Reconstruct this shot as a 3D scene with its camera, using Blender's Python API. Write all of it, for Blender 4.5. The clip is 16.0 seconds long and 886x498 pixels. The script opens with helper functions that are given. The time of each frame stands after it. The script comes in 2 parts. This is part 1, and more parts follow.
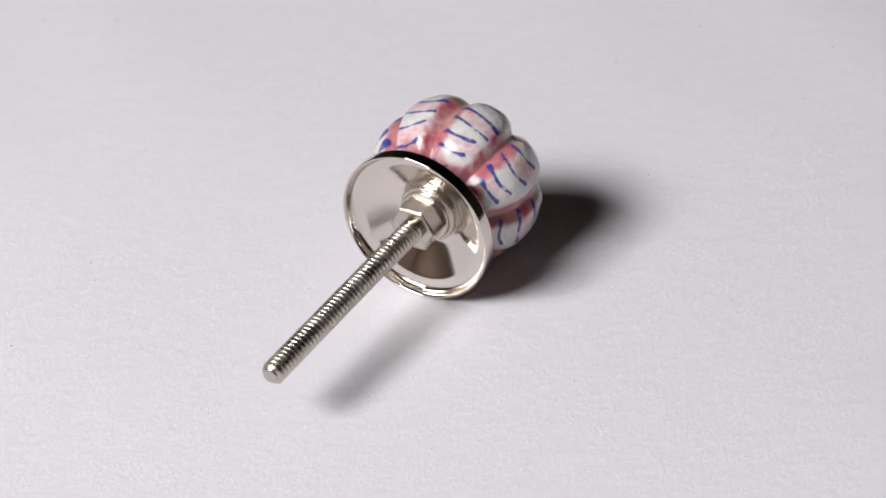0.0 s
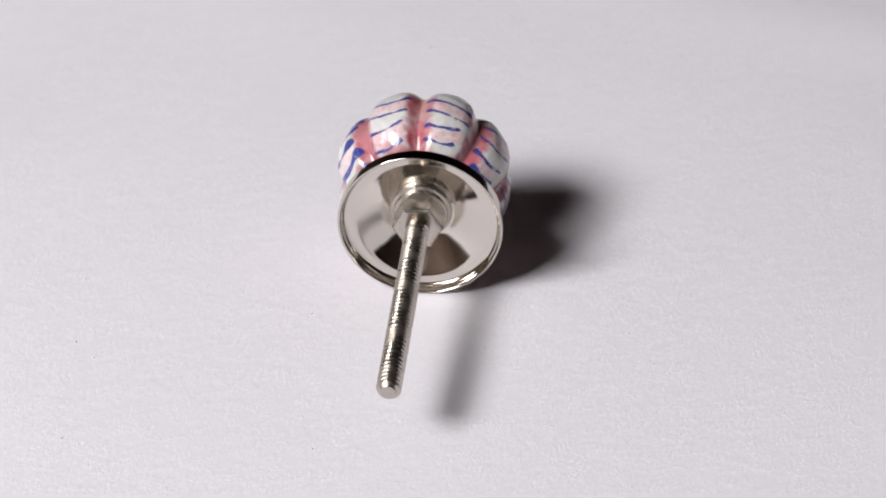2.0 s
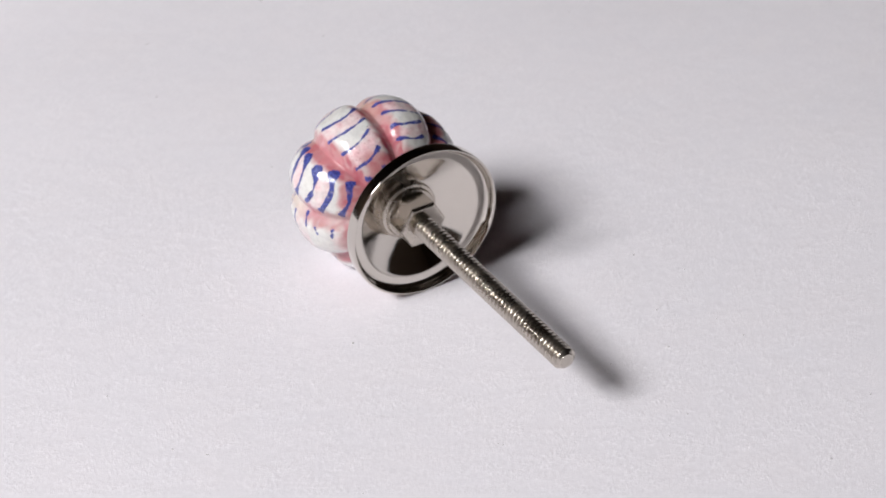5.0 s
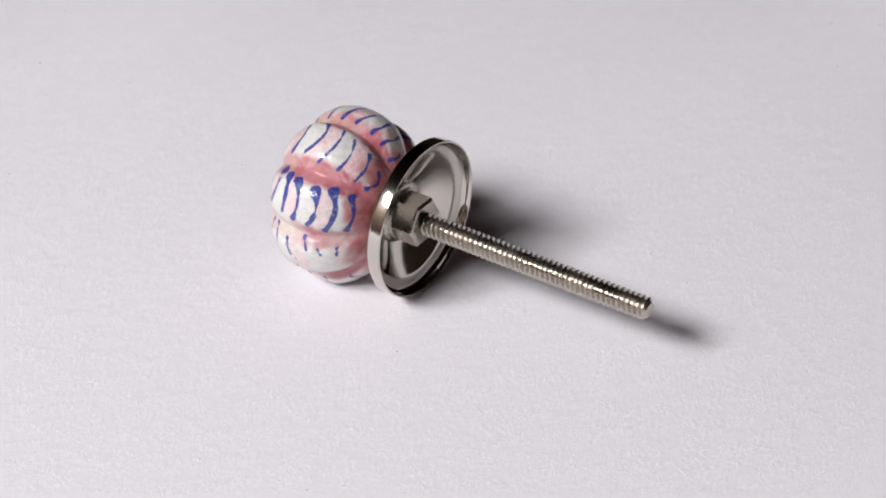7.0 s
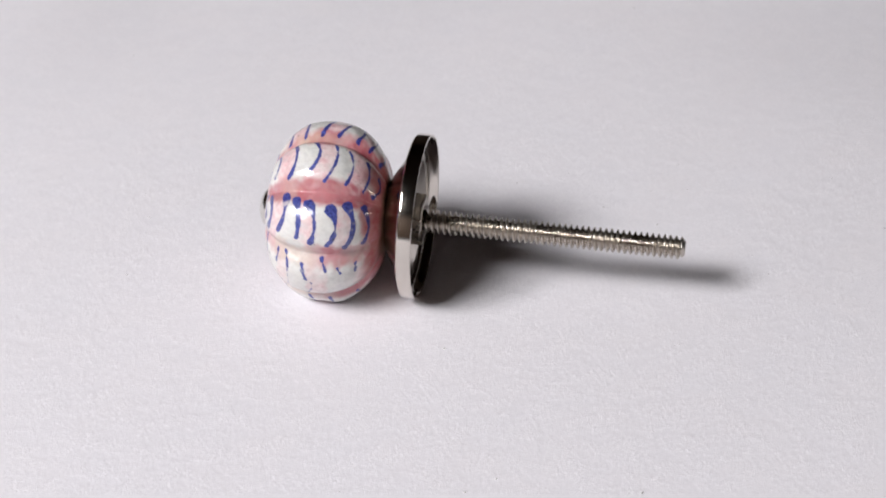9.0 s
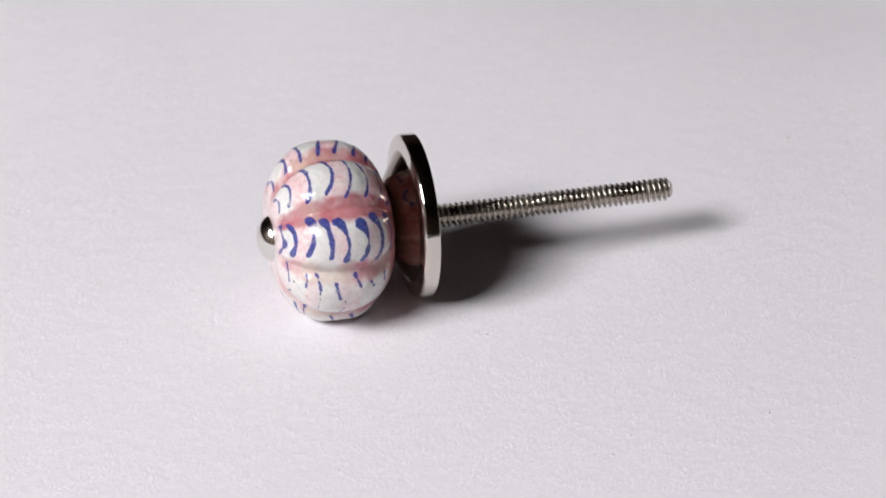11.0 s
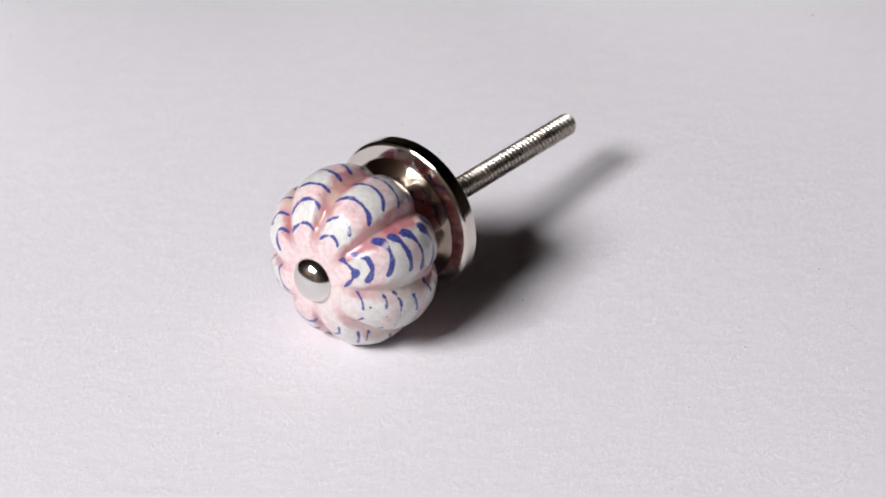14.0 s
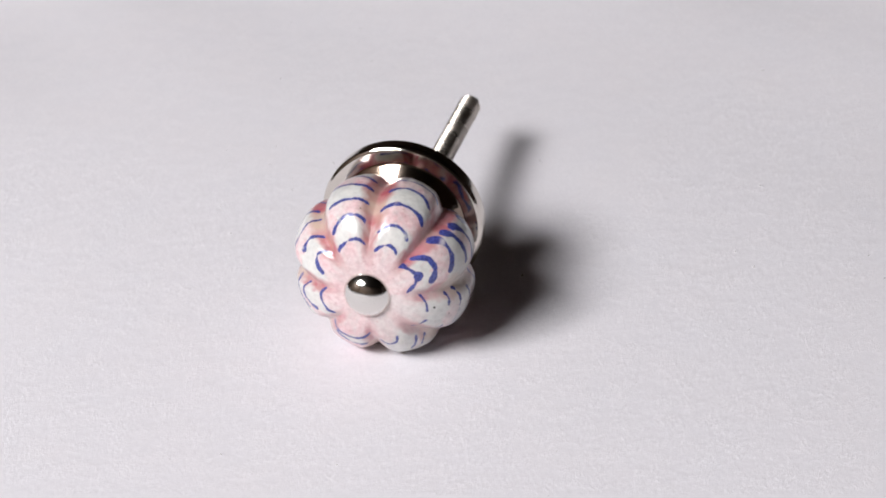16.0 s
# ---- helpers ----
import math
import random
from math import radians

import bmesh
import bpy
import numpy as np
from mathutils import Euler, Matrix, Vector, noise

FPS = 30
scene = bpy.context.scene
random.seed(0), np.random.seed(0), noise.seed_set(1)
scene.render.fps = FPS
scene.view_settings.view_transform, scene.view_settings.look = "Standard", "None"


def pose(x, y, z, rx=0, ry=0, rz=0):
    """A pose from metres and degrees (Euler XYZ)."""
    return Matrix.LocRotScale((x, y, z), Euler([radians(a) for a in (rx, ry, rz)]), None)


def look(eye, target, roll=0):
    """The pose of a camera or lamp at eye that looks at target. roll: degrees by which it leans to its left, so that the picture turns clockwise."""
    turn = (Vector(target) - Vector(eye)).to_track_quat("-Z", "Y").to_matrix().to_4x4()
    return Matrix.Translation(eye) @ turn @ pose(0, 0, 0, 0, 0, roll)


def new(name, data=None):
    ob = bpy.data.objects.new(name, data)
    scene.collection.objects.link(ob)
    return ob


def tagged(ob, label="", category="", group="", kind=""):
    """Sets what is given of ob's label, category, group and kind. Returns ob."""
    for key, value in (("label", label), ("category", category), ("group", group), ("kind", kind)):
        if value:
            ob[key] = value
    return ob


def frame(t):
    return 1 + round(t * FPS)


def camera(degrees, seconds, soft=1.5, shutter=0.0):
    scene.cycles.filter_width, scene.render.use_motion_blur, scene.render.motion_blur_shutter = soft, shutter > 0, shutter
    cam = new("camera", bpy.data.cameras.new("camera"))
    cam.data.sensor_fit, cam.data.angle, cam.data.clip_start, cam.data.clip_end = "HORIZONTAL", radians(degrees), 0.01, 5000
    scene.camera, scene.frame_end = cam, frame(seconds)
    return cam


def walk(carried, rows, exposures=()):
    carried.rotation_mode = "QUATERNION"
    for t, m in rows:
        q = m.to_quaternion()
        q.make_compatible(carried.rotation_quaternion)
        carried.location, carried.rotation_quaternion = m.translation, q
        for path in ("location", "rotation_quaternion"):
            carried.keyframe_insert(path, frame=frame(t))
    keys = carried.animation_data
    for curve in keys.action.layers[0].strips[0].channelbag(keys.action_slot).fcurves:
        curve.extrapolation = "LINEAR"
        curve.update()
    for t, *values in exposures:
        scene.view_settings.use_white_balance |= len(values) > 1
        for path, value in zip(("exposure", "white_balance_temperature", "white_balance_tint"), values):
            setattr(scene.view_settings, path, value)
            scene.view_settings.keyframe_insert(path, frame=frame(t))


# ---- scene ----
# A ceramic cabinet knob lies on a white paper sheet that turns about the world's z axis.
cam = camera(16.93, 16.0, soft=1.9)
EYE, AIM, ROLL = (0.0, -0.50783, 0.32915), (0.00998, 0.33849, -0.20343), -2.765
cam.data.dof.use_dof, cam.data.dof.focus_distance, cam.data.dof.aperture_fstop = True, 0.575, 38.0
walk(cam, [(0.0, look(EYE, AIM, ROLL)), (16.0, look(EYE, AIM, ROLL))])

TURN = 12.247            # degrees a second, counter-clockwise from above
ROOM = 2.4               # half the room's width
ROOF = 1.75              # ceiling above the tabletop

# ---- light: one roof window, high behind the camera to its left ----
world = bpy.data.worlds.new("world")
scene.world = world
world.use_nodes = True
world.node_tree.nodes["Background"].inputs[0].default_value = (0.75, 0.85, 1.0, 1)
world.node_tree.nodes["Background"].inputs[1].default_value = 0.6
WIN, WIN_TURN, WIN_LONG, WIN_WIDE = (-1.62, -1.18, ROOF), 36.0, 1.10, 1.20
lamp = bpy.data.lights.new("roof_window_light", "AREA")
lamp.shape, lamp.size, lamp.size_y, lamp.energy, lamp.color = "RECTANGLE", WIN_LONG, WIN_WIDE, 159.0, (1.0, 0.979, 0.985)
lamp_ob = new("roof_window_light", lamp)
lamp_ob.matrix_world = pose(WIN[0], WIN[1], ROOF + 0.02, 0, 0, WIN_TURN)
scene.view_settings.exposure = 0.0


# ---- materials ----
def material(name):
    m = bpy.data.materials.new(name)
    m.use_nodes = True
    nt = m.node_tree
    return m, nt, nt.nodes["Principled BSDF"]


def ramp(nt, source, stops):
    r = nt.nodes.new("ShaderNodeValToRGB")
    while len(r.color_ramp.elements) < len(stops):
        r.color_ramp.elements.new(0.5)
    for e, (p, c) in zip(r.color_ramp.elements, stops):
        e.position, e.color = p, (*c, 1) if len(c) == 3 else c
    nt.links.new(source, r.inputs[0])
    return r.outputs[0]


def mix(nt, factor, a, b, how="MIX"):
    n = nt.nodes.new("ShaderNodeMix")
    n.data_type, n.blend_type = "RGBA", how
    for value, socket in ((factor, n.inputs[0]), (a, n.inputs[6]), (b, n.inputs[7])):
        if hasattr(value, "is_output"):
            nt.links.new(value, socket)
        else:
            socket.default_value = value if not isinstance(value, tuple) else (*value, 1)
    return n.outputs[2]


def bump(nt, height, strength, distance, bsdf):
    b = nt.nodes.new("ShaderNodeBump")
    b.inputs["Strength"].default_value, b.inputs["Distance"].default_value = strength, distance
    nt.links.new(height, b.inputs["Height"])
    nt.links.new(b.outputs[0], bsdf.inputs["Normal"])
    return b


def place(nt):
    return nt.nodes.new("ShaderNodeTexCoord").outputs["Object"]


def noise_of(nt, at, scale, detail=4.0, rough=0.55):
    n = nt.nodes.new("ShaderNodeTexNoise")
    n.inputs["Scale"].default_value, n.inputs["Detail"].default_value, n.inputs["Roughness"].default_value = scale, detail, rough
    nt.links.new(at, n.inputs["Vector"])
    return n.outputs["Fac"]


def paper_material():
    m, nt, b = material("white_paper")
    at = place(nt)
    blotch, fibre, fleck = noise_of(nt, at, 14, 3), noise_of(nt, at, 1500, 3, 0.6), noise_of(nt, at, 420, 2)
    base = mix(nt, blotch, (0.805, 0.785, 0.825), (0.83, 0.81, 0.85))
    base = mix(nt, noise_of(nt, at, 75, 3), base, mix(nt, noise_of(nt, at, 48, 2), (0.825, 0.79, 0.815), (0.80, 0.795, 0.845)))
    cluster = noise_of(nt, at, 170, 4, 0.6)
    base = mix(nt, 1.0, base, ramp(nt, cluster, [(0.3, (0.965, 0.965, 0.97)), (0.7, (1.0, 1.0, 1.0))]), "MULTIPLY")
    tone = ramp(nt, fibre, [(0.25, (0.93, 0.93, 0.935)), (0.75, (1.0, 1.0, 1.0))])
    base = mix(nt, 1.0, base, tone, "MULTIPLY")
    spot = ramp(nt, fleck, [(0.77, (0, 0, 0)), (0.80, (1, 1, 1))])
    base = mix(nt, spot, base, (0.45, 0.43, 0.45))
    nt.links.new(base, b.inputs["Base Color"])
    b.inputs["Roughness"].default_value = 0.75
    b.inputs["Specular IOR Level"].default_value = 0.25
    grain = noise_of(nt, at, 1700, 5, 0.7)
    loose = mix(nt, 1.0, grain, ramp(nt, cluster, [(0.35, (0.25,) * 3), (0.62, (1.0,) * 3)]), "MULTIPLY")
    bump(nt, loose, 0.65, 0.0002, b)
    return m


def nickel_material(name, tint, rough, scratch, warp=0.0):
    m, nt, b = material(name)
    at = place(nt)
    smear, fine = noise_of(nt, at, 160, 3), noise_of(nt, at, 2600, 3, 0.6)
    base = mix(nt, smear, tuple(c * 0.93 for c in tint), tint)
    nt.links.new(base, b.inputs["Base Color"])
    b.inputs["Metallic"].default_value = 1.0
    shade = ramp(nt, smear, [(0.3, (rough * 0.7,) * 3), (0.75, (rough * 1.5,) * 3)])
    nt.links.new(shade, b.inputs["Roughness"])
    last = bump(nt, fine, scratch, 0.00002, b)
    if warp:
        wavy = nt.nodes.new("ShaderNodeBump")
        wavy.inputs["Strength"].default_value, wavy.inputs["Distance"].default_value = warp, 0.0004
        nt.links.new(noise_of(nt, at, 190, 1, 0.4), wavy.inputs["Height"])
        nt.links.new(wavy.outputs[0], last.inputs["Normal"])
    return m


def ceramic_material():
    m, nt, b = material("glazed_painted_ceramic")
    at = place(nt)
    paint = nt.nodes.new("ShaderNodeAttribute")
    paint.attribute_name = "paint"
    split = nt.nodes.new("ShaderNodeSeparateColor")
    nt.links.new(paint.outputs["Color"], split.inputs[0])
    worn = nt.nodes.new("ShaderNodeAttribute")
    worn.attribute_name = "worn"
    blue, pink, red = split.outputs[0], split.outputs[1], split.outputs[2]
    cloud, mottle, grit = noise_of(nt, at, 220, 4), noise_of(nt, at, 900, 4, 0.65), noise_of(nt, at, 1900, 2)
    glaze = mix(nt, cloud, (0.60, 0.60, 0.585), (0.79, 0.78, 0.755))
    glaze = mix(nt, 1.0, glaze, ramp(nt, mottle, [(0.3, (0.86, 0.855, 0.86)), (0.58, (1.0,) * 3)]), "MULTIPLY")
    wash = mix(nt, ramp(nt, mottle, [(0.34, (0,) * 3), (0.66, (1,) * 3)]), (0.68, 0.35, 0.39), (0.86, 0.60, 0.62))
    rose = mix(nt, mottle, (0.43, 0.12, 0.15), (0.60, 0.245, 0.26))
    bare = ramp(nt, noise_of(nt, at, 130, 3, 0.6), [(0.42, (0,) * 3), (0.62, (0.7,) * 3)])
    rose = mix(nt, bare, rose, mix(nt, mottle, (0.33, 0.15, 0.135), (0.50, 0.26, 0.235)))
    rose = mix(nt, ramp(nt, noise_of(nt, at, 260, 2), [(0.50, (0,) * 3), (0.63, (0.85,) * 3)]), rose, (0.42, 0.035, 0.08))
    deep = nt.nodes.new("ShaderNodeAttribute")
    deep.attribute_name = "crimson"
    rose = mix(nt, deep.outputs["Fac"], rose, mix(nt, mottle, (0.30, 0.022, 0.05), (0.48, 0.06, 0.105)))
    rose = mix(nt, worn.outputs["Fac"], rose, mix(nt, mottle, (0.48, 0.345, 0.27), (0.63, 0.49, 0.405)))
    dapple = noise_of(nt, at, 2300, 3, 0.6)
    ink = mix(nt, ramp(nt, dapple, [(0.35, (0,) * 3), (0.68, (1,) * 3)]), (0.012, 0.018, 0.15), (0.075, 0.105, 0.40))
    frayed = nt.nodes.new("ShaderNodeMath")
    frayed.operation = "MULTIPLY_ADD"
    nt.links.new(dapple, frayed.inputs[0])
    frayed.inputs[1].default_value = 0.42
    shifted = nt.nodes.new("ShaderNodeMath")
    shifted.operation = "ADD"
    nt.links.new(blue, shifted.inputs[0])
    shifted.inputs[1].default_value = -0.21
    nt.links.new(shifted.outputs[0], frayed.inputs[2])
    blue = ramp(nt, frayed.outputs[0], [(0.16, (0,) * 3), (0.74, (0.97,) * 3)])
    soft = ramp(nt, mottle, [(0.2, (0.82,) * 3), (0.6, (1.0,) * 3)])
    base = mix(nt, mix(nt, 1.0, pink, soft, "MULTIPLY"), glaze, wash)
    fleck = ramp(nt, noise_of(nt, at, 1300, 3, 0.6), [(0.62, (0,) * 3), (0.74, (0.75,) * 3)])
    base = mix(nt, mix(nt, 1.0, pink, fleck, "MULTIPLY"), base, rose)
    base = mix(nt, mix(nt, 1.0, red, soft, "MULTIPLY"), base, rose)
    base = mix(nt, blue, base, ink)
    # dark brown over the head's back end, next to the cone
    brown_back = nt.nodes.new("ShaderNodeAttribute")
    brown_back.attribute_name = "brown_back"
    base = mix(nt, brown_back.outputs["Fac"], base, mix(nt, mottle, (0.15, 0.085, 0.065), (0.28, 0.17, 0.125)))
    speck = ramp(nt, grit, [(0.80, (0, 0, 0)), (0.83, (1, 1, 1))])
    base = mix(nt, speck, base, (0.12, 0.07, 0.07))
    base = mix(nt, paint.outputs["Alpha"], base, (0.015, 0.012, 0.012))
    nt.links.new(base, b.inputs["Base Color"])
    b.inputs["Roughness"].default_value = 0.28
    b.inputs["Coat Weight"].default_value = 0.7
    b.inputs["Coat Roughness"].default_value = 0.06
    b.inputs["Specular IOR Level"].default_value = 0.35
    b.inputs["Subsurface Weight"].default_value = 0.08
    b.inputs["Subsurface Radius"].default_value = (0.002, 0.0014, 0.001)
    bump(nt, noise_of(nt, at, 420, 3), 0.30, 0.0004, b)
    ripple = nt.nodes.new("ShaderNodeBump")
    ripple.inputs["Strength"].default_value, ripple.inputs["Distance"].default_value = 0.6, 0.00018
    nt.links.new(noise_of(nt, at, 760, 3), ripple.inputs["Height"])
    nt.links.new(ripple.outputs[0], b.inputs["Coat Normal"])
    return m


def plain_material(name, low, high, scale, rough):
    m, nt, b = material(name)
    at = place(nt)
    base = mix(nt, noise_of(nt, at, scale, 5), low, high)
    nt.links.new(base, b.inputs["Base Color"])
    b.inputs["Roughness"].default_value = rough
    bump(nt, noise_of(nt, at, scale * 12, 4), 0.3, 0.001, b)
    return m


PAPER = paper_material()
NICKEL = nickel_material("polished_nickel", (0.70, 0.655, 0.60), 0.09, 0.08, 0.13)
SATIN = nickel_material("worn_satin_nickel", (0.84, 0.82, 0.78), 0.13, 0.3, 0.32)
STEEL = nickel_material("nickel_plated_steel", (0.57, 0.525, 0.47), 0.26, 0.15)
# nickel tinted dark brown: puts the shaded gap behind the head into the colour
SHADED_NICKEL = nickel_material("shade_tinted_nickel", (0.27, 0.215, 0.175), 0.09, 0.1, 0.16)
NUT = nickel_material("brushed_nickel", (0.58, 0.53, 0.47), 0.24, 0.15, 0.2)
CERAMIC = ceramic_material()
DUST = plain_material("grey_dust", (0.24, 0.23, 0.23), (0.50, 0.48, 0.48), 90, 0.9)
WALL = plain_material("dark_wall_paint", (0.034, 0.018, 0.0095), (0.044, 0.0245, 0.0135), 6, 0.8)
FRAME = plain_material("window_frame_paint", (0.30, 0.28, 0.25), (0.38, 0.36, 0.33), 20, 0.5)
TABLE = plain_material("grey_tabletop", (0.012, 0.011, 0.010), (0.018, 0.016, 0.015), 20, 0.9)


# ---- mesh helpers ----
def link(name, mesh, mat, parent=None, smooth=True):
    mesh.materials.append(mat)
    if smooth:
        mesh.polygons.foreach_set("use_smooth", [True] * len(mesh.polygons))
    ob = new(name, mesh)
    ob.parent = parent
    return ob


def part(name, bm, mat, parent, label="", smooth=True):
    mesh = bpy.data.meshes.new(name)
    bmesh.ops.recalc_face_normals(bm, faces=bm.faces[:])
    bm.to_mesh(mesh)
    bm.free()
    ob = link(name, mesh, mat, parent, smooth)
    if label:
        tagged(ob, label)
    return ob


def grid_mesh(name, points, wrap=True):
    """A mesh from an array of points, rows by columns; wrap closes each row on itself."""
    rows, cols, _ = points.shape
    i, j = np.meshgrid(np.arange(rows - 1), np.arange(cols if wrap else cols - 1), indexing="ij")
    k = (j + 1) % cols
    quads = np.stack([i * cols + j, i * cols + k, (i + 1) * cols + k, (i + 1) * cols + j], -1).reshape(-1, 4)
    mesh = bpy.data.meshes.new(name)
    mesh.from_pydata(points.reshape(-1, 3).tolist(), [], quads.tolist())
    return mesh


def turned(profile, steps=96):
    """A bmesh turned about z from (radius, height) pairs; radius 0 closes an end."""
    bm = bmesh.new()
    rings = []
    for r, h in profile:
        if r < 1e-7:
            rings.append([bm.verts.new((0, 0, h))])
        else:
            rings.append([bm.verts.new((r * math.cos(a), r * math.sin(a), h))
                          for a in (2 * math.pi * k / steps for k in range(steps))])
    for lower, upper in zip(rings, rings[1:]):
        for k in range(steps):
            quad = [lower[k % len(lower)], lower[(k + 1) % len(lower)], upper[(k + 1) % len(upper)], upper[k % len(upper)]]
            face = list(dict.fromkeys(quad))
            if len(face) > 2:
                bm.faces.new(face)
    return bm


def rounded(profile, radius, steps=4):
    """Rounds the inner corners of a profile by the given radius."""
    out = [profile[0]]
    for a, b, c in zip(profile, profile[1:], profile[2:]):
        a, b, c = Vector(a), Vector(b), Vector(c)
        r = min(radius, (a - b).length * 0.45, (c - b).length * 0.45)
        p, q = b + (a - b).normalized() * r, b + (c - b).normalized() * r
        out += [tuple(p.lerp(b, t).lerp(b.lerp(q, t), t)) for t in (k / steps for k in range(steps + 1))]
    return out + [profile[-1]]


def block(name, size, at, mat):
    bm = bmesh.new()
    bmesh.ops.create_cube(bm, size=1, matrix=Matrix.Translation(at) @ Matrix.Diagonal((*size, 1)))
    return tagged(part(name, bm, mat, None, smooth=False), kind="structure")


# ---- the room ----
block("tabletop", (2 * ROOM, 2 * ROOM, 0.04), (0, 0, -0.0265), TABLE)
T = 0.1
for name, size, at in (("wall_north", (2 * ROOM + 2 * T, T, ROOF), (0, ROOM + T / 2, ROOF / 2)),
                       ("wall_south", (2 * ROOM + 2 * T, T, ROOF), (0, -ROOM - T / 2, ROOF / 2)),
                       ("wall_east", (T, 2 * ROOM, ROOF), (ROOM + T / 2, 0, ROOF / 2)),
                       ("wall_west", (T, 2 * ROOM, ROOF), (-ROOM - T / 2, 0, ROOF / 2))):
    block(name, size, at, WALL)


def ceiling():
    """The ceiling, with a long opening for the roof window."""
    bm = bmesh.new()
    a, b, e = WIN_LONG / 2 + 0.01, WIN_WIDE / 2 + 0.01, 6.0
    turn = pose(WIN[0], WIN[1], ROOF + T / 2, 0, 0, WIN_TURN)
    for x0, x1, y0, y1 in ((-e, -a, -e, e), (a, e, -e, e), (-a, a, -e, -b), (-a, a, b, e)):
        at = turn @ Matrix.Translation(((x0 + x1) / 2, (y0 + y1) / 2, 0)) @ Matrix.Diagonal((x1 - x0, y1 - y0, T, 1))
        bmesh.ops.create_cube(bm, size=1, matrix=at)
    return tagged(part("ceiling", bm, WALL, None, smooth=False), kind="structure")


ceiling()


def roof_window():
    """The window's frame and its two glazing bars, in the ceiling's opening."""
    turn = pose(WIN[0], WIN[1], ROOF - 0.012, 0, 0, WIN_TURN)
    window = tagged(new("window_1"), kind="structure")
    window.matrix_world = turn
    a, b = WIN_LONG / 2, WIN_WIDE / 2
    for name, size, at in (("window_frame", (0.05, WIN_WIDE + 0.1, 0.02), (-a - 0.025, 0, 0)), ("window_frame", (0.05, WIN_WIDE + 0.1, 0.02), (a + 0.025, 0, 0)),
                           ("window_frame", (WIN_LONG, 0.05, 0.02), (0, -b - 0.025, 0)), ("window_frame", (WIN_LONG, 0.05, 0.02), (0, b + 0.025, 0)),
                           ("glazing_bar", (WIN_LONG, 0.05, 0.02), (0, 0.10, 0)), ("glazing_bar", (WIN_LONG, 0.05, 0.02), (0, -0.34, 0))):
        bm = bmesh.new()
        bmesh.ops.create_cube(bm, size=1, matrix=Matrix.Translation(at) @ Matrix.Diagonal((*size, 1)))
        bmesh.ops.bevel(bm, geom=bm.edges[:], offset=0.004, segments=1, affect="EDGES")
        part(name, bm, FRAME, window, smooth=False)


roof_window()


# ---- the paper ----
def dust_specks():
    """Dust and crumbs that lie on the paper and turn with it, in millimetres from the middle."""
    rng = random.Random(4)
    spots = [(29.6, -35.4), (-41.0, -39.4), (12.6, -47.9), (-64.8, -22.2), (1.3, -55.1), (28.6, -47.1), (21.3, -69.8), (-81.2, -12.1), (-18.1, -67.3), (-67.1, 17.2), (-90.6, 21.4), (-75.4, 46.9), (-90.0, 30.4), (60.7, 38.4), (51.3, 40.4), (-41.0, -38.4), (-36.5, 22.7), (-25.9, -66.9), (-7.9, 62.4), (-22.0, 2.7)]
    spots += [(rng.uniform(-150, 150), rng.uniform(-150, 150)) for _ in range(28)]
    bm = bmesh.new()
    for x, y in spots:
        size = rng.uniform(0.00010, 0.00024)
        at = pose(x / 1000, y / 1000, sheet_height(x / 1000, y / 1000), 0, 0, rng.uniform(0, 180))
        bmesh.ops.create_icosphere(bm, subdivisions=1, radius=1, matrix=at @ Matrix.Diagonal((size * rng.uniform(1, 1.8), size, size * 0.5, 1)))
    return tagged(part("dust_specks", bm, DUST, None), "tiny grey dust specks and crumbs on the paper", "dust", kind="stuff")


def sheet_height(x, y):
    lift = np.clip((np.hypot(x, y) - 0.05) / 0.12, 0, 1) ** 2
    crease = 0.5 * np.sin((0.34 * x - 0.94 * y) * 61 + 1.9 * np.sin(x * 14 + 0.8)) * np.sin(x * 19 - y * 8 + 0.5) + 0.25 * np.sin((0.77 * x + 0.64 * y) * 118 + 2.2 * np.sin(y * 23)) * np.sin(x * 27 + y * 13)
    return 0.0019 * lift * (0.7 * crease + np.sin(x * 23 + 0.6) * np.cos(y * 17 - 0.4) + 0.6 * np.sin((x + y) * 31 + 2.0) + 0.22 * np.sin((0.86 * x + 0.5 * y) * 88 + 1.2 * np.sin(y * 20)))


def paper_sheet():
    half, n = 0.32, 220
    c = np.linspace(-half, half, n)
    X, Y = np.meshgrid(c, c, indexing="xy")
    Z = sheet_height(X, Y)
    mesh = grid_mesh("paper_sheet", np.stack([X, Y, Z], -1), wrap=False)
    ob = link("paper_sheet", mesh, PAPER)
    thick = ob.modifiers.new("thickness", "SOLIDIFY")
    thick.thickness, thick.offset = 0.0003, -1
    return tagged(ob, "large sheet of slightly wavy white paper under the knob", "paper sheet")


# ---- the knob: its own z axis runs from the cap's base to the bolt's tip ----
AXIS = Vector((-0.53377, -0.84375, -0.0563)).normalized()
BASE = Vector((0.01687, 0.02446, 0.01793))
SIDE_Y = (Vector((0, 0, 1)) - AXIS * AXIS.z).normalized()
SIDE_X = SIDE_Y.cross(AXIS)
KNOB = Matrix(((SIDE_X.x, SIDE_Y.x, AXIS.x, BASE.x), (SIDE_X.y, SIDE_Y.y, AXIS.y, BASE.y), (SIDE_X.z, SIDE_Y.z, AXIS.z, BASE.z), (0, 0, 0, 1)))
LOBES, RADIUS, MIDDLE, HALF, FRONT = 8, 0.01815, 0.0126, 0.0128, 0.0126
ROWS, COLS = 380, 832


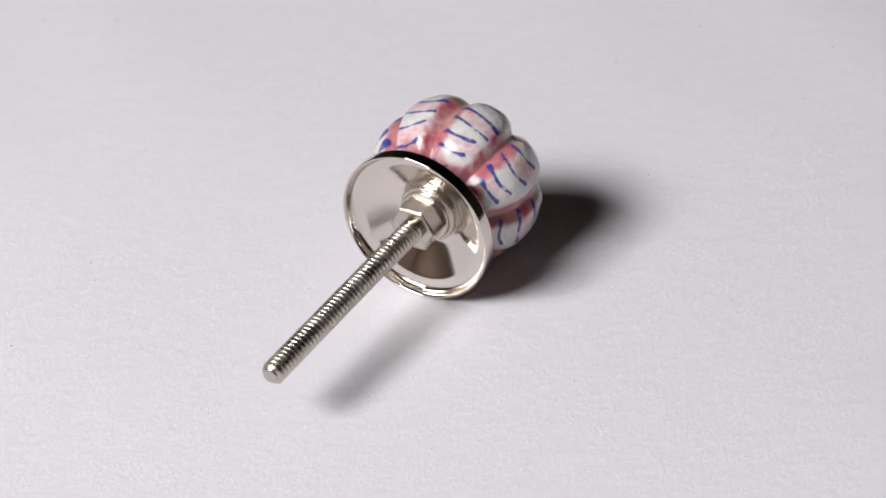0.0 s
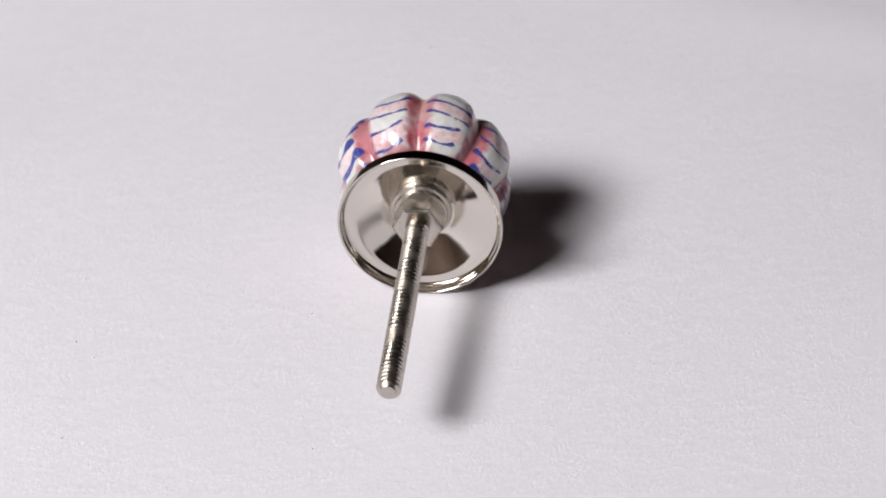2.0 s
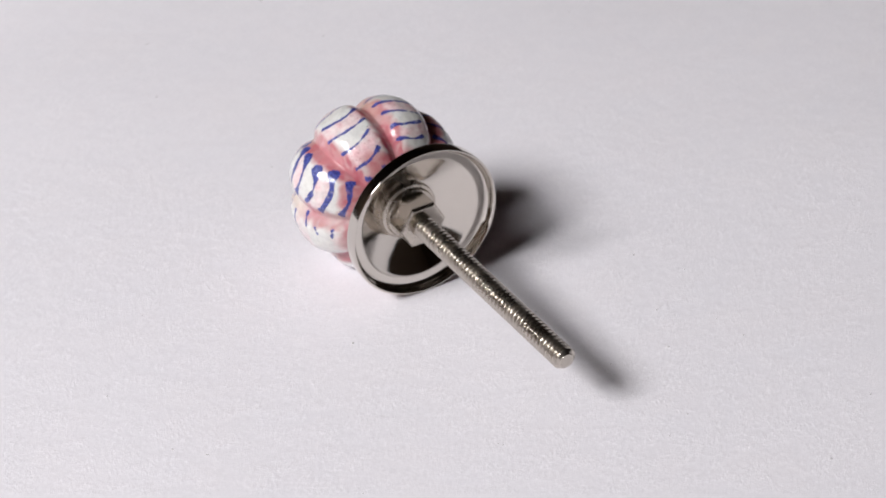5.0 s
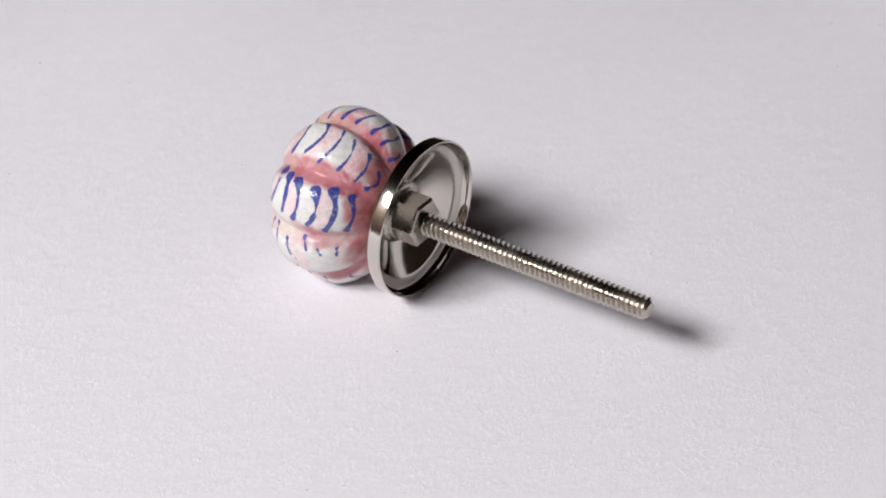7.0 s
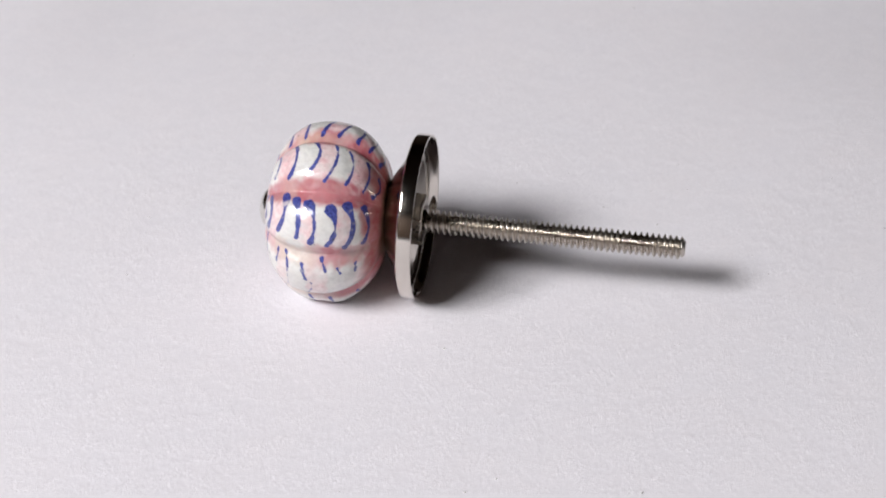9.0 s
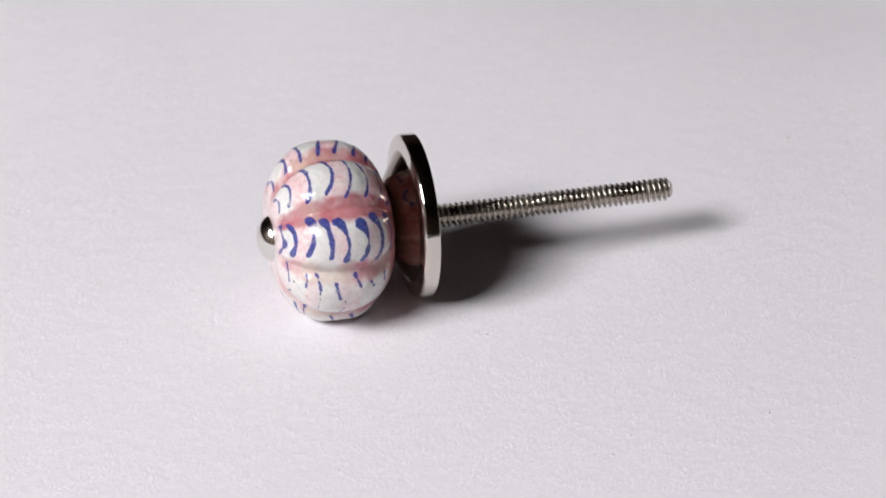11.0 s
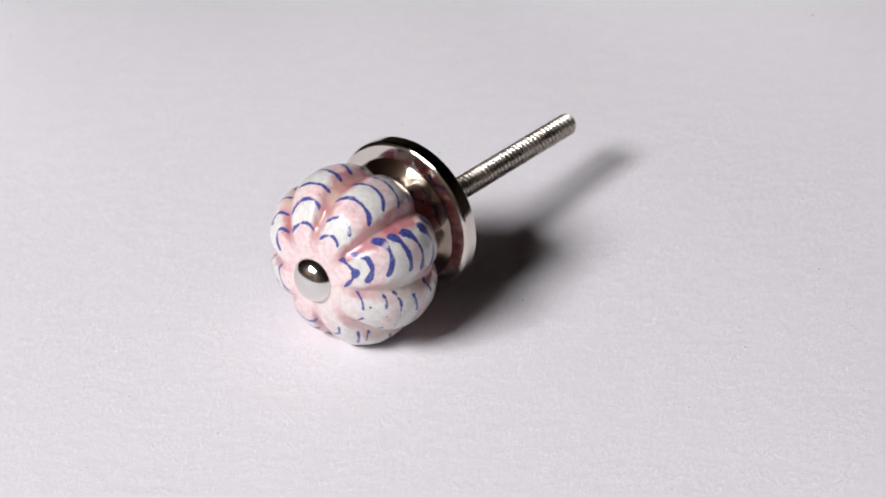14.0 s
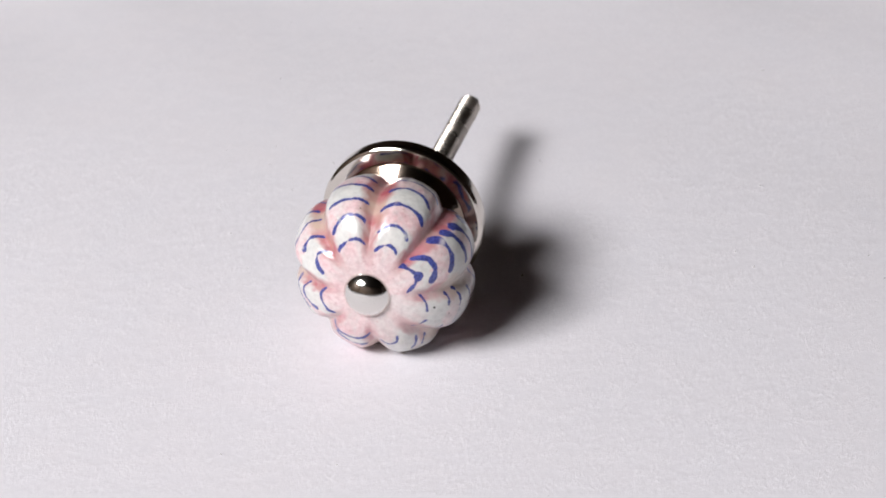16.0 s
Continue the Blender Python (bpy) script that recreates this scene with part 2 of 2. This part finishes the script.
def strokes_of_lobes():
    """The brush strokes on each lobe: across it from u0 to u1 (-1..1), at the heights (mm from the cap) s0, middle, s1. A sixth number marks
    a loose dab with no wash beside it (its breadth; 0 is the usual one)."""
    return {
        0: [(-0.2, 1.5, 2.5, 0.86, 2.4), (0.03, 4.6, 5.1, 0.88, 4.9), (-0.28, 7.8, 7.8, 0.9, 8.6), (-0.1, 10.4, 11.7, 0.8, 11.2),
            (-0.26, 14.8, 16.4, 0.88, 14.6), (-0.26, 18.7, 19.9, 0.85, 18.5), (-0.32, 21.2, 21.9, 0.68, 21.4)],
        1: [(-0.56, 1.7, 2.0, 0.79, 2.0), (-0.47, 3.3, 4.6, 0.72, 4.6), (-0.42, 7.1, 7.6, 0.76, 7.7), (-0.58, 12.9, 12.2, 0.78, 11.1),
            (-0.52, 16.0, 16.0, 0.74, 14.4), (-0.3, 18.2, 19.0, 0.74, 18.3), (-0.27, 21.0, 21.5, 0.76, 20.6), (0.05, 23.2, 23.4, 0.8, 22.8)],
        2: [(-0.54, 1.4, 1.9, 0.41, 1.7), (-0.59, 3.1, 4.0, 0.46, 3.4), (-0.7, 6.3, 7.6, 0.6, 6.7), (-0.64, 10.6, 12.2, 0.54, 10.2),
            (-0.6, 14.8, 15.7, 0.68, 14.0), (-0.47, 17.7, 19.0, 0.66, 18.1), (-0.42, 21.3, 22.0, 0.72, 21.3), (-0.23, 23.5, 23.9, 0.76, 22.9)],
        3: [(-0.98, 1.6, 1.6, -0.02, 1.9), (-0.74, 3.0, 3.6, 0.37, 2.9), (-0.77, 6.6, 6.7, 0.31, 5.5), (-0.66, 9.0, 9.9, 0.4, 9.6),
            (-0.6, 11.7, 13.2, 0.5, 12.5), (-0.5, 16.0, 17.3, 0.57, 15.7), (-0.69, 18.9, 20.5, 0.69, 19.0), (-0.73, 21.8, 23.0, 0.7, 22.1),
            (-0.02, 1.9, 1.4, 0.66, 1.0, 0), (-0.60, 11.2, 11.6, -0.56, 12.6, 0.7), (-0.68, 8.6, 9.0, -0.64, 9.5, 0.7)],
        4: [(-0.95, 2.2, 2.3, -0.19, 2.4), (-0.85, 5.3, 5.2, -0.45, 5.0), (-0.89, 7.1, 7.4, -0.5, 7.6), (-0.69, 10.6, 10.9, -0.22, 11.4),
            (-0.89, 14.5, 15.0, -0.55, 15.5), (-0.6, 20.9, 20.9, -0.33, 20.9), (-0.61, 17.7, 18.0, -0.42, 18.3, 0), (-0.43, 7.5, 7.5, 0.66, 7.0, 0.35),
            (-0.09, 12.4, 12.2, 0.63, 10.4, 0.35), (0.30, 2.7, 2.5, 0.95, 2.9, 0.6), (0.45, 5.6, 5.2, 0.75, 4.9, 0.6)],
        5: [(-0.16, 2.1, 2.8, 0.6, 2.4), (-0.62, 4.2, 4.8, -0.13, 5.6), (-0.81, 5.8, 5.6, -0.52, 5.8), (-0.7, 10.8, 11.5, -0.2, 11.4),
            (-0.66, 15.0, 15.6, 0.1, 15.4), (-0.6, 20.2, 20.8, 0.2, 20.4)],
        6: [(-0.79, 2.1, 2.8, 0.87, 3.4), (-0.64, 3.9, 3.9, 0.52, 3.7), (-0.6, 9.2, 10.0, 0.6, 9.4), (-0.6, 13.6, 14.6, 0.6, 13.8),
            (-0.6, 18.0, 19.0, 0.6, 18.2)],
        7: [(-0.63, 1.4, 1.8, 0.86, 1.5), (-0.22, 3.1, 4.5, 0.84, 4.1), (-0.17, 4.7, 5.9, 0.83, 6.9), (-0.3, 11.4, 12.4, 0.8, 11.6),
            (-0.2, 17.0, 17.6, 0.86, 16.1), (-0.2, 20.3, 21.1, 0.77, 20.4)],
    }


def smooth(x):
    x = np.clip(x, 0, 1)
    return x * x * (3 - 2 * x)


def cloudy(size_mm, seed):
    """Soft noise on the head's own grid, about 0 with a spread of 1; it closes round the head."""
    rng = np.random.default_rng(seed)
    f = np.fft.fft2(rng.standard_normal((ROWS, COLS)))
    ky, kx = np.fft.fftfreq(ROWS, 38.0 / ROWS)[:, None], np.fft.fftfreq(COLS, 110.0 / COLS)[None, :]
    n = np.real(np.fft.ifft2(f * np.exp(-((kx ** 2 + ky ** 2) * (size_mm * 1.6) ** 2))))
    return n / n.std()


def head_mesh(parent):
    """The lobed ceramic head, and the masks of its paint: blue strokes, pink wash, rose grooves."""
    w = np.linspace(0.0, 1.0, ROWS)[:, None]
    phi = (np.arange(COLS) * 2 * math.pi / COLS)[None, :]
    tau = math.pi * (0.03 + 0.91 * w)
    lobe = np.floor(phi / (2 * math.pi) * LOBES).astype(int) % LOBES
    u = ((phi / (2 * math.pi) * LOBES) % 1.0) * 2 - 1
    edge = 1 - np.abs(u)
    round_by = np.where(tau < math.pi / 2, 0.88, 0.84)
    r = RADIUS * np.sin(tau) ** round_by
    z = MIDDLE - np.where(tau < math.pi / 2, FRONT, -HALF) * np.abs(np.cos(tau)) ** round_by
    s = z * 1000 + 0 * phi
    run = np.concatenate([[0.0], np.cumsum(np.hypot(np.diff(r[:, 0]), np.diff(z[:, 0])))])[:, None] * 1000
    cut = np.clip((r - 0.0045) / 0.009, 0, 1) ** 1.2
    uneven = 0.00009 * cloudy(5.0, 1) + 0.00003 * cloudy(1.6, 2) + 0.000011 * cloudy(0.7, 6)
    body = r - cut * (0.0008 * u ** 2 + 0.0014 * np.exp(-(edge / 0.31) ** 2.2)) + uneven * np.clip((r - 0.004) / 0.006, 0, 1)
    dimple = 0.0014 * np.exp(-(r / 0.0062) ** 2) * (w < 0.5)
    mesh = grid_mesh("ceramic_head", np.stack([body * np.cos(phi), body * np.sin(phi), z + dimple + 0 * phi], -1))

    even = np.clip((r - 0.003) / 0.010, 0.1, 1)
    ragged, patchy, broad = cloudy(0.35, 3) * even, cloudy(1.1, 4) * even, cloudy(3.5, 5) * even
    across = u * (math.pi * r / LOBES) * 1000
    blue, pink = np.zeros((ROWS, COLS)), np.zeros((ROWS, COLS))
    brush = random.Random(11)
    for k, strokes in strokes_of_lobes().items():
        mine = np.nonzero((lobe == k)[0])[0]
        uk, ak = u[:, mine], across[:, mine]
        wash = np.ones_like(ak)
        for i, (u0, s0, sm, u1, s1, *extra) in enumerate(strokes):
            t = np.clip((uk - u0) / (u1 - u0), -0.15, 1.15)
            line = s0 * (1 - t) * (1 - 2 * t) + 4 * sm * t * (1 - t) + s1 * t * (2 * t - 1)
            flip = smooth((s[:, mine] - line + 0.25 * patchy[:, mine]) / 0.9 + 0.5)
            if not extra:
                wash = wash + (flip if i % 2 else -flip)
            nearest = np.full(ak.shape, 1e9)
            heavy = {3: 0.72, 4: 0.40, 5: 0.40}.get(k, 0.50) * (extra[0] if extra and extra[0] else 1.0)
            begin, finish, thin = brush.uniform(0.1, 0.5) + (0.4 if k == 3 else 0.0), brush.uniform(0.0, 0.4), brush.uniform(0.5, 0.75)
            gap, lost = brush.uniform(0.3, 0.65), brush.choice((0.0, 0.0, 0.35))
            for q in np.linspace(0, 1, 30):
                sq = s0 * (1 - q) * (1 - 2 * q) + 4 * sm * q * (1 - q) + s1 * q * (2 * q - 1)
                at = np.interp(sq, s[:, 0], np.arange(ROWS))
                m0, r0 = np.interp(at, np.arange(ROWS), run[:, 0]), np.interp(at, np.arange(ROWS), r[:, 0])
                x0 = (u0 + (u1 - u0) * q) * math.pi * r0 / LOBES * 1000
                thick = heavy * (thin + begin * math.exp(-(q / 0.17) ** 2) + finish * math.exp(-((1 - q) / 0.2) ** 2) + 0.12 * math.sin(9 * q + 2.1 * i + k) - lost * math.exp(-((q - gap) / 0.1) ** 2))
                nearest = np.minimum(nearest, np.hypot(ak - x0, run - m0) - thick)
            ink = smooth(0.5 - (nearest + 0.05 * ragged[:, mine] + 0.04 * patchy[:, mine]) / 0.26) * np.clip(1.0 + 0.20 * patchy[:, mine], 0.35, 1)
            blue[:, mine] = np.maximum(blue[:, mine], ink)
        pink[:, mine] = wash * {4: 0.55, 5: 0.6}.get(k, 1.0)
    pink = np.clip(pink * (0.52 + 0.16 * broad + 0.10 * patchy), 0, 1)
    nearer = np.where(u > 0, (lobe + 1) % LOBES, lobe)
    strength = np.array([1.0, 1.0, 0.98, 0.88, 0.5, 0.55, 0.65, 0.65])[nearer]
    back = smooth((s - 11) / 9)
    front = smooth((s - 0.2) / 2.2)
    width = 0.38 + 0.03 * broad + 0.10 * smooth((s - 20) / 4)
    groove = smooth((width + 0.035 * patchy - edge) / 0.26 + 0.42) * (strength * (1 - back) + (0.55 + 0.45 * strength) * back) * front
    groove = groove ** 0.75 * np.clip(0.95 + 0.12 * broad + 0.06 * patchy, 0.45, 1.0)
    worn = smooth((s - 3.2 + 1.0 * broad) / 3.5) * (1 - smooth((s - 9.0 + 1.0 * broad) / 5.0)) * np.array([0.9, 0.85, 0.7, 0.2, 0.95, 0.9, 0.9, 0.9])[nearer]
    worn = np.clip(worn * (1 + 0.12 * patchy), 0, 1)
    crimson = np.zeros((ROWS, COLS))
    for g, s0, long, much in ((3, 2.9, 1.7, 0.95), (3, 12.5, 3.0, 0.35), (4, 17.5, 2.4, 0.75), (2, 21.0, 2.5, 0.7), (3, 21.0, 2.0, 0.8), (5, 20.0, 2.5, 0.6), (1, 3.4, 1.5, 0.4), (1, 20.5, 3.0, 0.5)):
        crimson = np.maximum(crimson, np.where(nearer == g, much * np.exp(-((s + 0.8 * patchy - s0) / long) ** 2) * smooth((0.5 + 0.1 * patchy - edge) / 0.3), 0))
    crimson = np.clip(crimson + 0.35 * smooth((s - 20.0) / 3.0) * smooth(0.5 + 0.6 * patchy), 0, 1)
    worn = worn * (1 - crimson)
    ring = smooth((s - 21.5 + 0.5 * broad) / 1.4) * 0.92
    stain = smooth((ragged - 1.5) / 1.0) * smooth((pink - 0.3) / 0.3) * 0.55 + smooth((patchy - 1.4) / 1.2) * 0.10
    paint = np.zeros((ROWS, COLS, 4), np.float32)
    paint[..., 0], paint[..., 1] = blue, pink
    for k, u0, s0, wide in ((4, -0.36, 3.1, 0.26), (4, -0.10, 5.3, 0.15), (3, 0.35, 17.0, 0.20), (2, -0.5, 17.0, 0.13), (3, 0.55, 13.3, 0.12), (1, 0.6, 6.0, 0.13)):
        at = np.interp(s0, s[:, 0], np.arange(ROWS))
        m0, x0 = np.interp(at, np.arange(ROWS), run[:, 0]), u0 * math.pi * r[int(at), 0] / LOBES * 1000
        paint[..., 3] = np.maximum(paint[..., 3], np.where(lobe == k, smooth(0.5 - (np.hypot(across - x0, run - m0) - wide) / 0.15), 0))
    paint[..., 2] = np.clip(np.maximum(np.maximum(groove, ring), stain), 0, 1)
    layer = mesh.attributes.new("paint", "FLOAT_COLOR", "POINT")
    layer.data.foreach_set("color", paint.ravel())
    layer = mesh.attributes.new("worn", "FLOAT", "POINT")
    layer.data.foreach_set("value", (worn + 0 * s).astype(np.float32).ravel())
    layer = mesh.attributes.new("crimson", "FLOAT", "POINT")
    layer.data.foreach_set("value", crimson.astype(np.float32).ravel())
    # browner from about 24 mm to the back end
    layer = mesh.attributes.new("brown_back", "FLOAT", "POINT")
    layer.data.foreach_set("value", smooth((s - 24.1 + 0.1 * broad) / 0.8).astype(np.float32).ravel())
    return link("ceramic_head", mesh, CERAMIC, parent)


OFFSET = {"ceramic_head": (-0.00028, 0.0), "cap": (0.0002, -0.0007), "back_plate": (0.0007, 0.0005), "boss": (0.0007, 0.0005), "washer": (0.0003, 0.0002), "hex_nut": (0.0002, 0.0001), "threaded_bolt": (0.00015, -0.0001)}


def cabinet_knob():
    knob = tagged(new("cabinet_knob"), "pumpkin-shaped ceramic cabinet knob painted pink and blue, lying on paper", "cabinet knob")
    parts = [head_mesh(knob)]
    cap = rounded([(0.0048, 0.0036), (0.0049, 0.0022), (0.0048, 0.0017)], 0.0004)
    cap += [(0.0048 * math.cos(a), 0.0017 - 0.0033 * (1 - math.cos(a) ** 2.3) ** 0.58) for a in (math.pi / 2 * k / 18 for k in range(1, 18))] + [(0, -0.0016)]
    parts.append(part("cap", turned(cap, 96), SATIN, knob, "domed polished nickel end cap"))
    bowl = [(0.0140, 0.02985), (0.0135, 0.02970), (0.0131, 0.02948)] + [(0.0062 + 0.0066 * x, 0.0258 + 0.0035 * x ** 1.12) for x in (k / 18 for k in range(18, -1, -1))]
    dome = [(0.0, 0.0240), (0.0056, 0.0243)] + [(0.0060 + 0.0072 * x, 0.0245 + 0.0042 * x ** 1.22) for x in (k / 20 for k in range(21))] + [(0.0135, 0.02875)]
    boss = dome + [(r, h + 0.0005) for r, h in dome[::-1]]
    # the cone's dark tint stands for the shade it mirrors
    parts.append(part("boss", turned(boss, 128), SHADED_NICKEL, knob, "tarnished brownish nickel cone behind the ceramic head"))
    plate = rounded([(0.0130, 0.0290), (0.0133, 0.02855), (0.0160, 0.0288), (0.0166, 0.0293), (0.0166, 0.0320), (0.0162, 0.0321), (0.0159, 0.0316), (0.0157, 0.0308), (0.0153, 0.0302), (0.0144, 0.02993)], 0.0003, 5)
    plate += bowl + [(0.0, 0.0257)]
    parts.append(part("back_plate", turned(plate, 128), NICKEL, knob, "dished round polished nickel back plate with rolled rim"))
    washer = rounded([(0.0, 0.0257), (0.0062, 0.0257), (0.0062, 0.0263), (0.0054, 0.0264), (0.0054, 0.0272), (0.0, 0.0272)], 0.0003)
    parts.append(part("washer", turned(washer, 72), NUT, knob))
    bm = turned(rounded([(0.0, 0.0271), (0.0052, 0.0271), (0.0052, 0.0318), (0.0046, 0.0322), (0.0, 0.0322)], 0.0002, 2), 6)
    parts.append(part("hex_nut", bm, NUT, knob, smooth=False))
    parts.append(bolt(knob))
    for p in parts:
        aside, lift = OFFSET.get(p.name, (0.0, 0.0))
        p.matrix_basis = KNOB @ pose(aside, lift, 0)
    return knob


def bolt(parent):
    """A threaded rod: a helical ridge on a core, bevelled at its tip."""
    pitch, outer, core, first, last, steps = 0.00117, 0.00242, 0.00150, 0.0300, 0.0846, 40
    h = np.arange(first, last, pitch / 10)[:, None]
    a = (np.arange(steps) * 2 * math.pi / steps)[None, :]
    f = ((h / pitch - a / (2 * math.pi)) % 1.0)
    ridge = (0.5 - 0.5 * np.cos(2 * math.pi * f)) ** 0.85
    limit = outer - np.clip((h - (last - 0.0009)) / 0.0009, 0, 1) * (outer - 0.0014)
    r = np.minimum(core + (outer - core) * ridge, limit)
    pts = np.stack([r * np.cos(a), r * np.sin(a), h + 0 * a], -1)
    ring = pts[-1] * np.array([0.96, 0.96, 1.0]) + np.array([0, 0, 0.0001])
    tip = np.array([[[0.0, 0.0, last + 0.00012]] * steps])
    pts = np.concatenate([pts, ring[None], tip])
    ob = link("threaded_bolt", grid_mesh("threaded_bolt", pts), STEEL, parent)
    for face in ob.data.polygons[-2 * steps:]:
        face.use_smooth = False
    return tagged(ob, "long threaded steel bolt with a nickel finish")


SHEET = paper_sheet()
DUST_SPECKS = dust_specks()
KNOB_THING = cabinet_knob()


def motions():
    rows = [(t, pose(0, 0, 0, 0, 0, TURN * t)) for t in [k * 0.5 for k in range(33)]]
    walk(SHEET, rows)
    walk(DUST_SPECKS, rows)
    walk(KNOB_THING, rows)


motions()
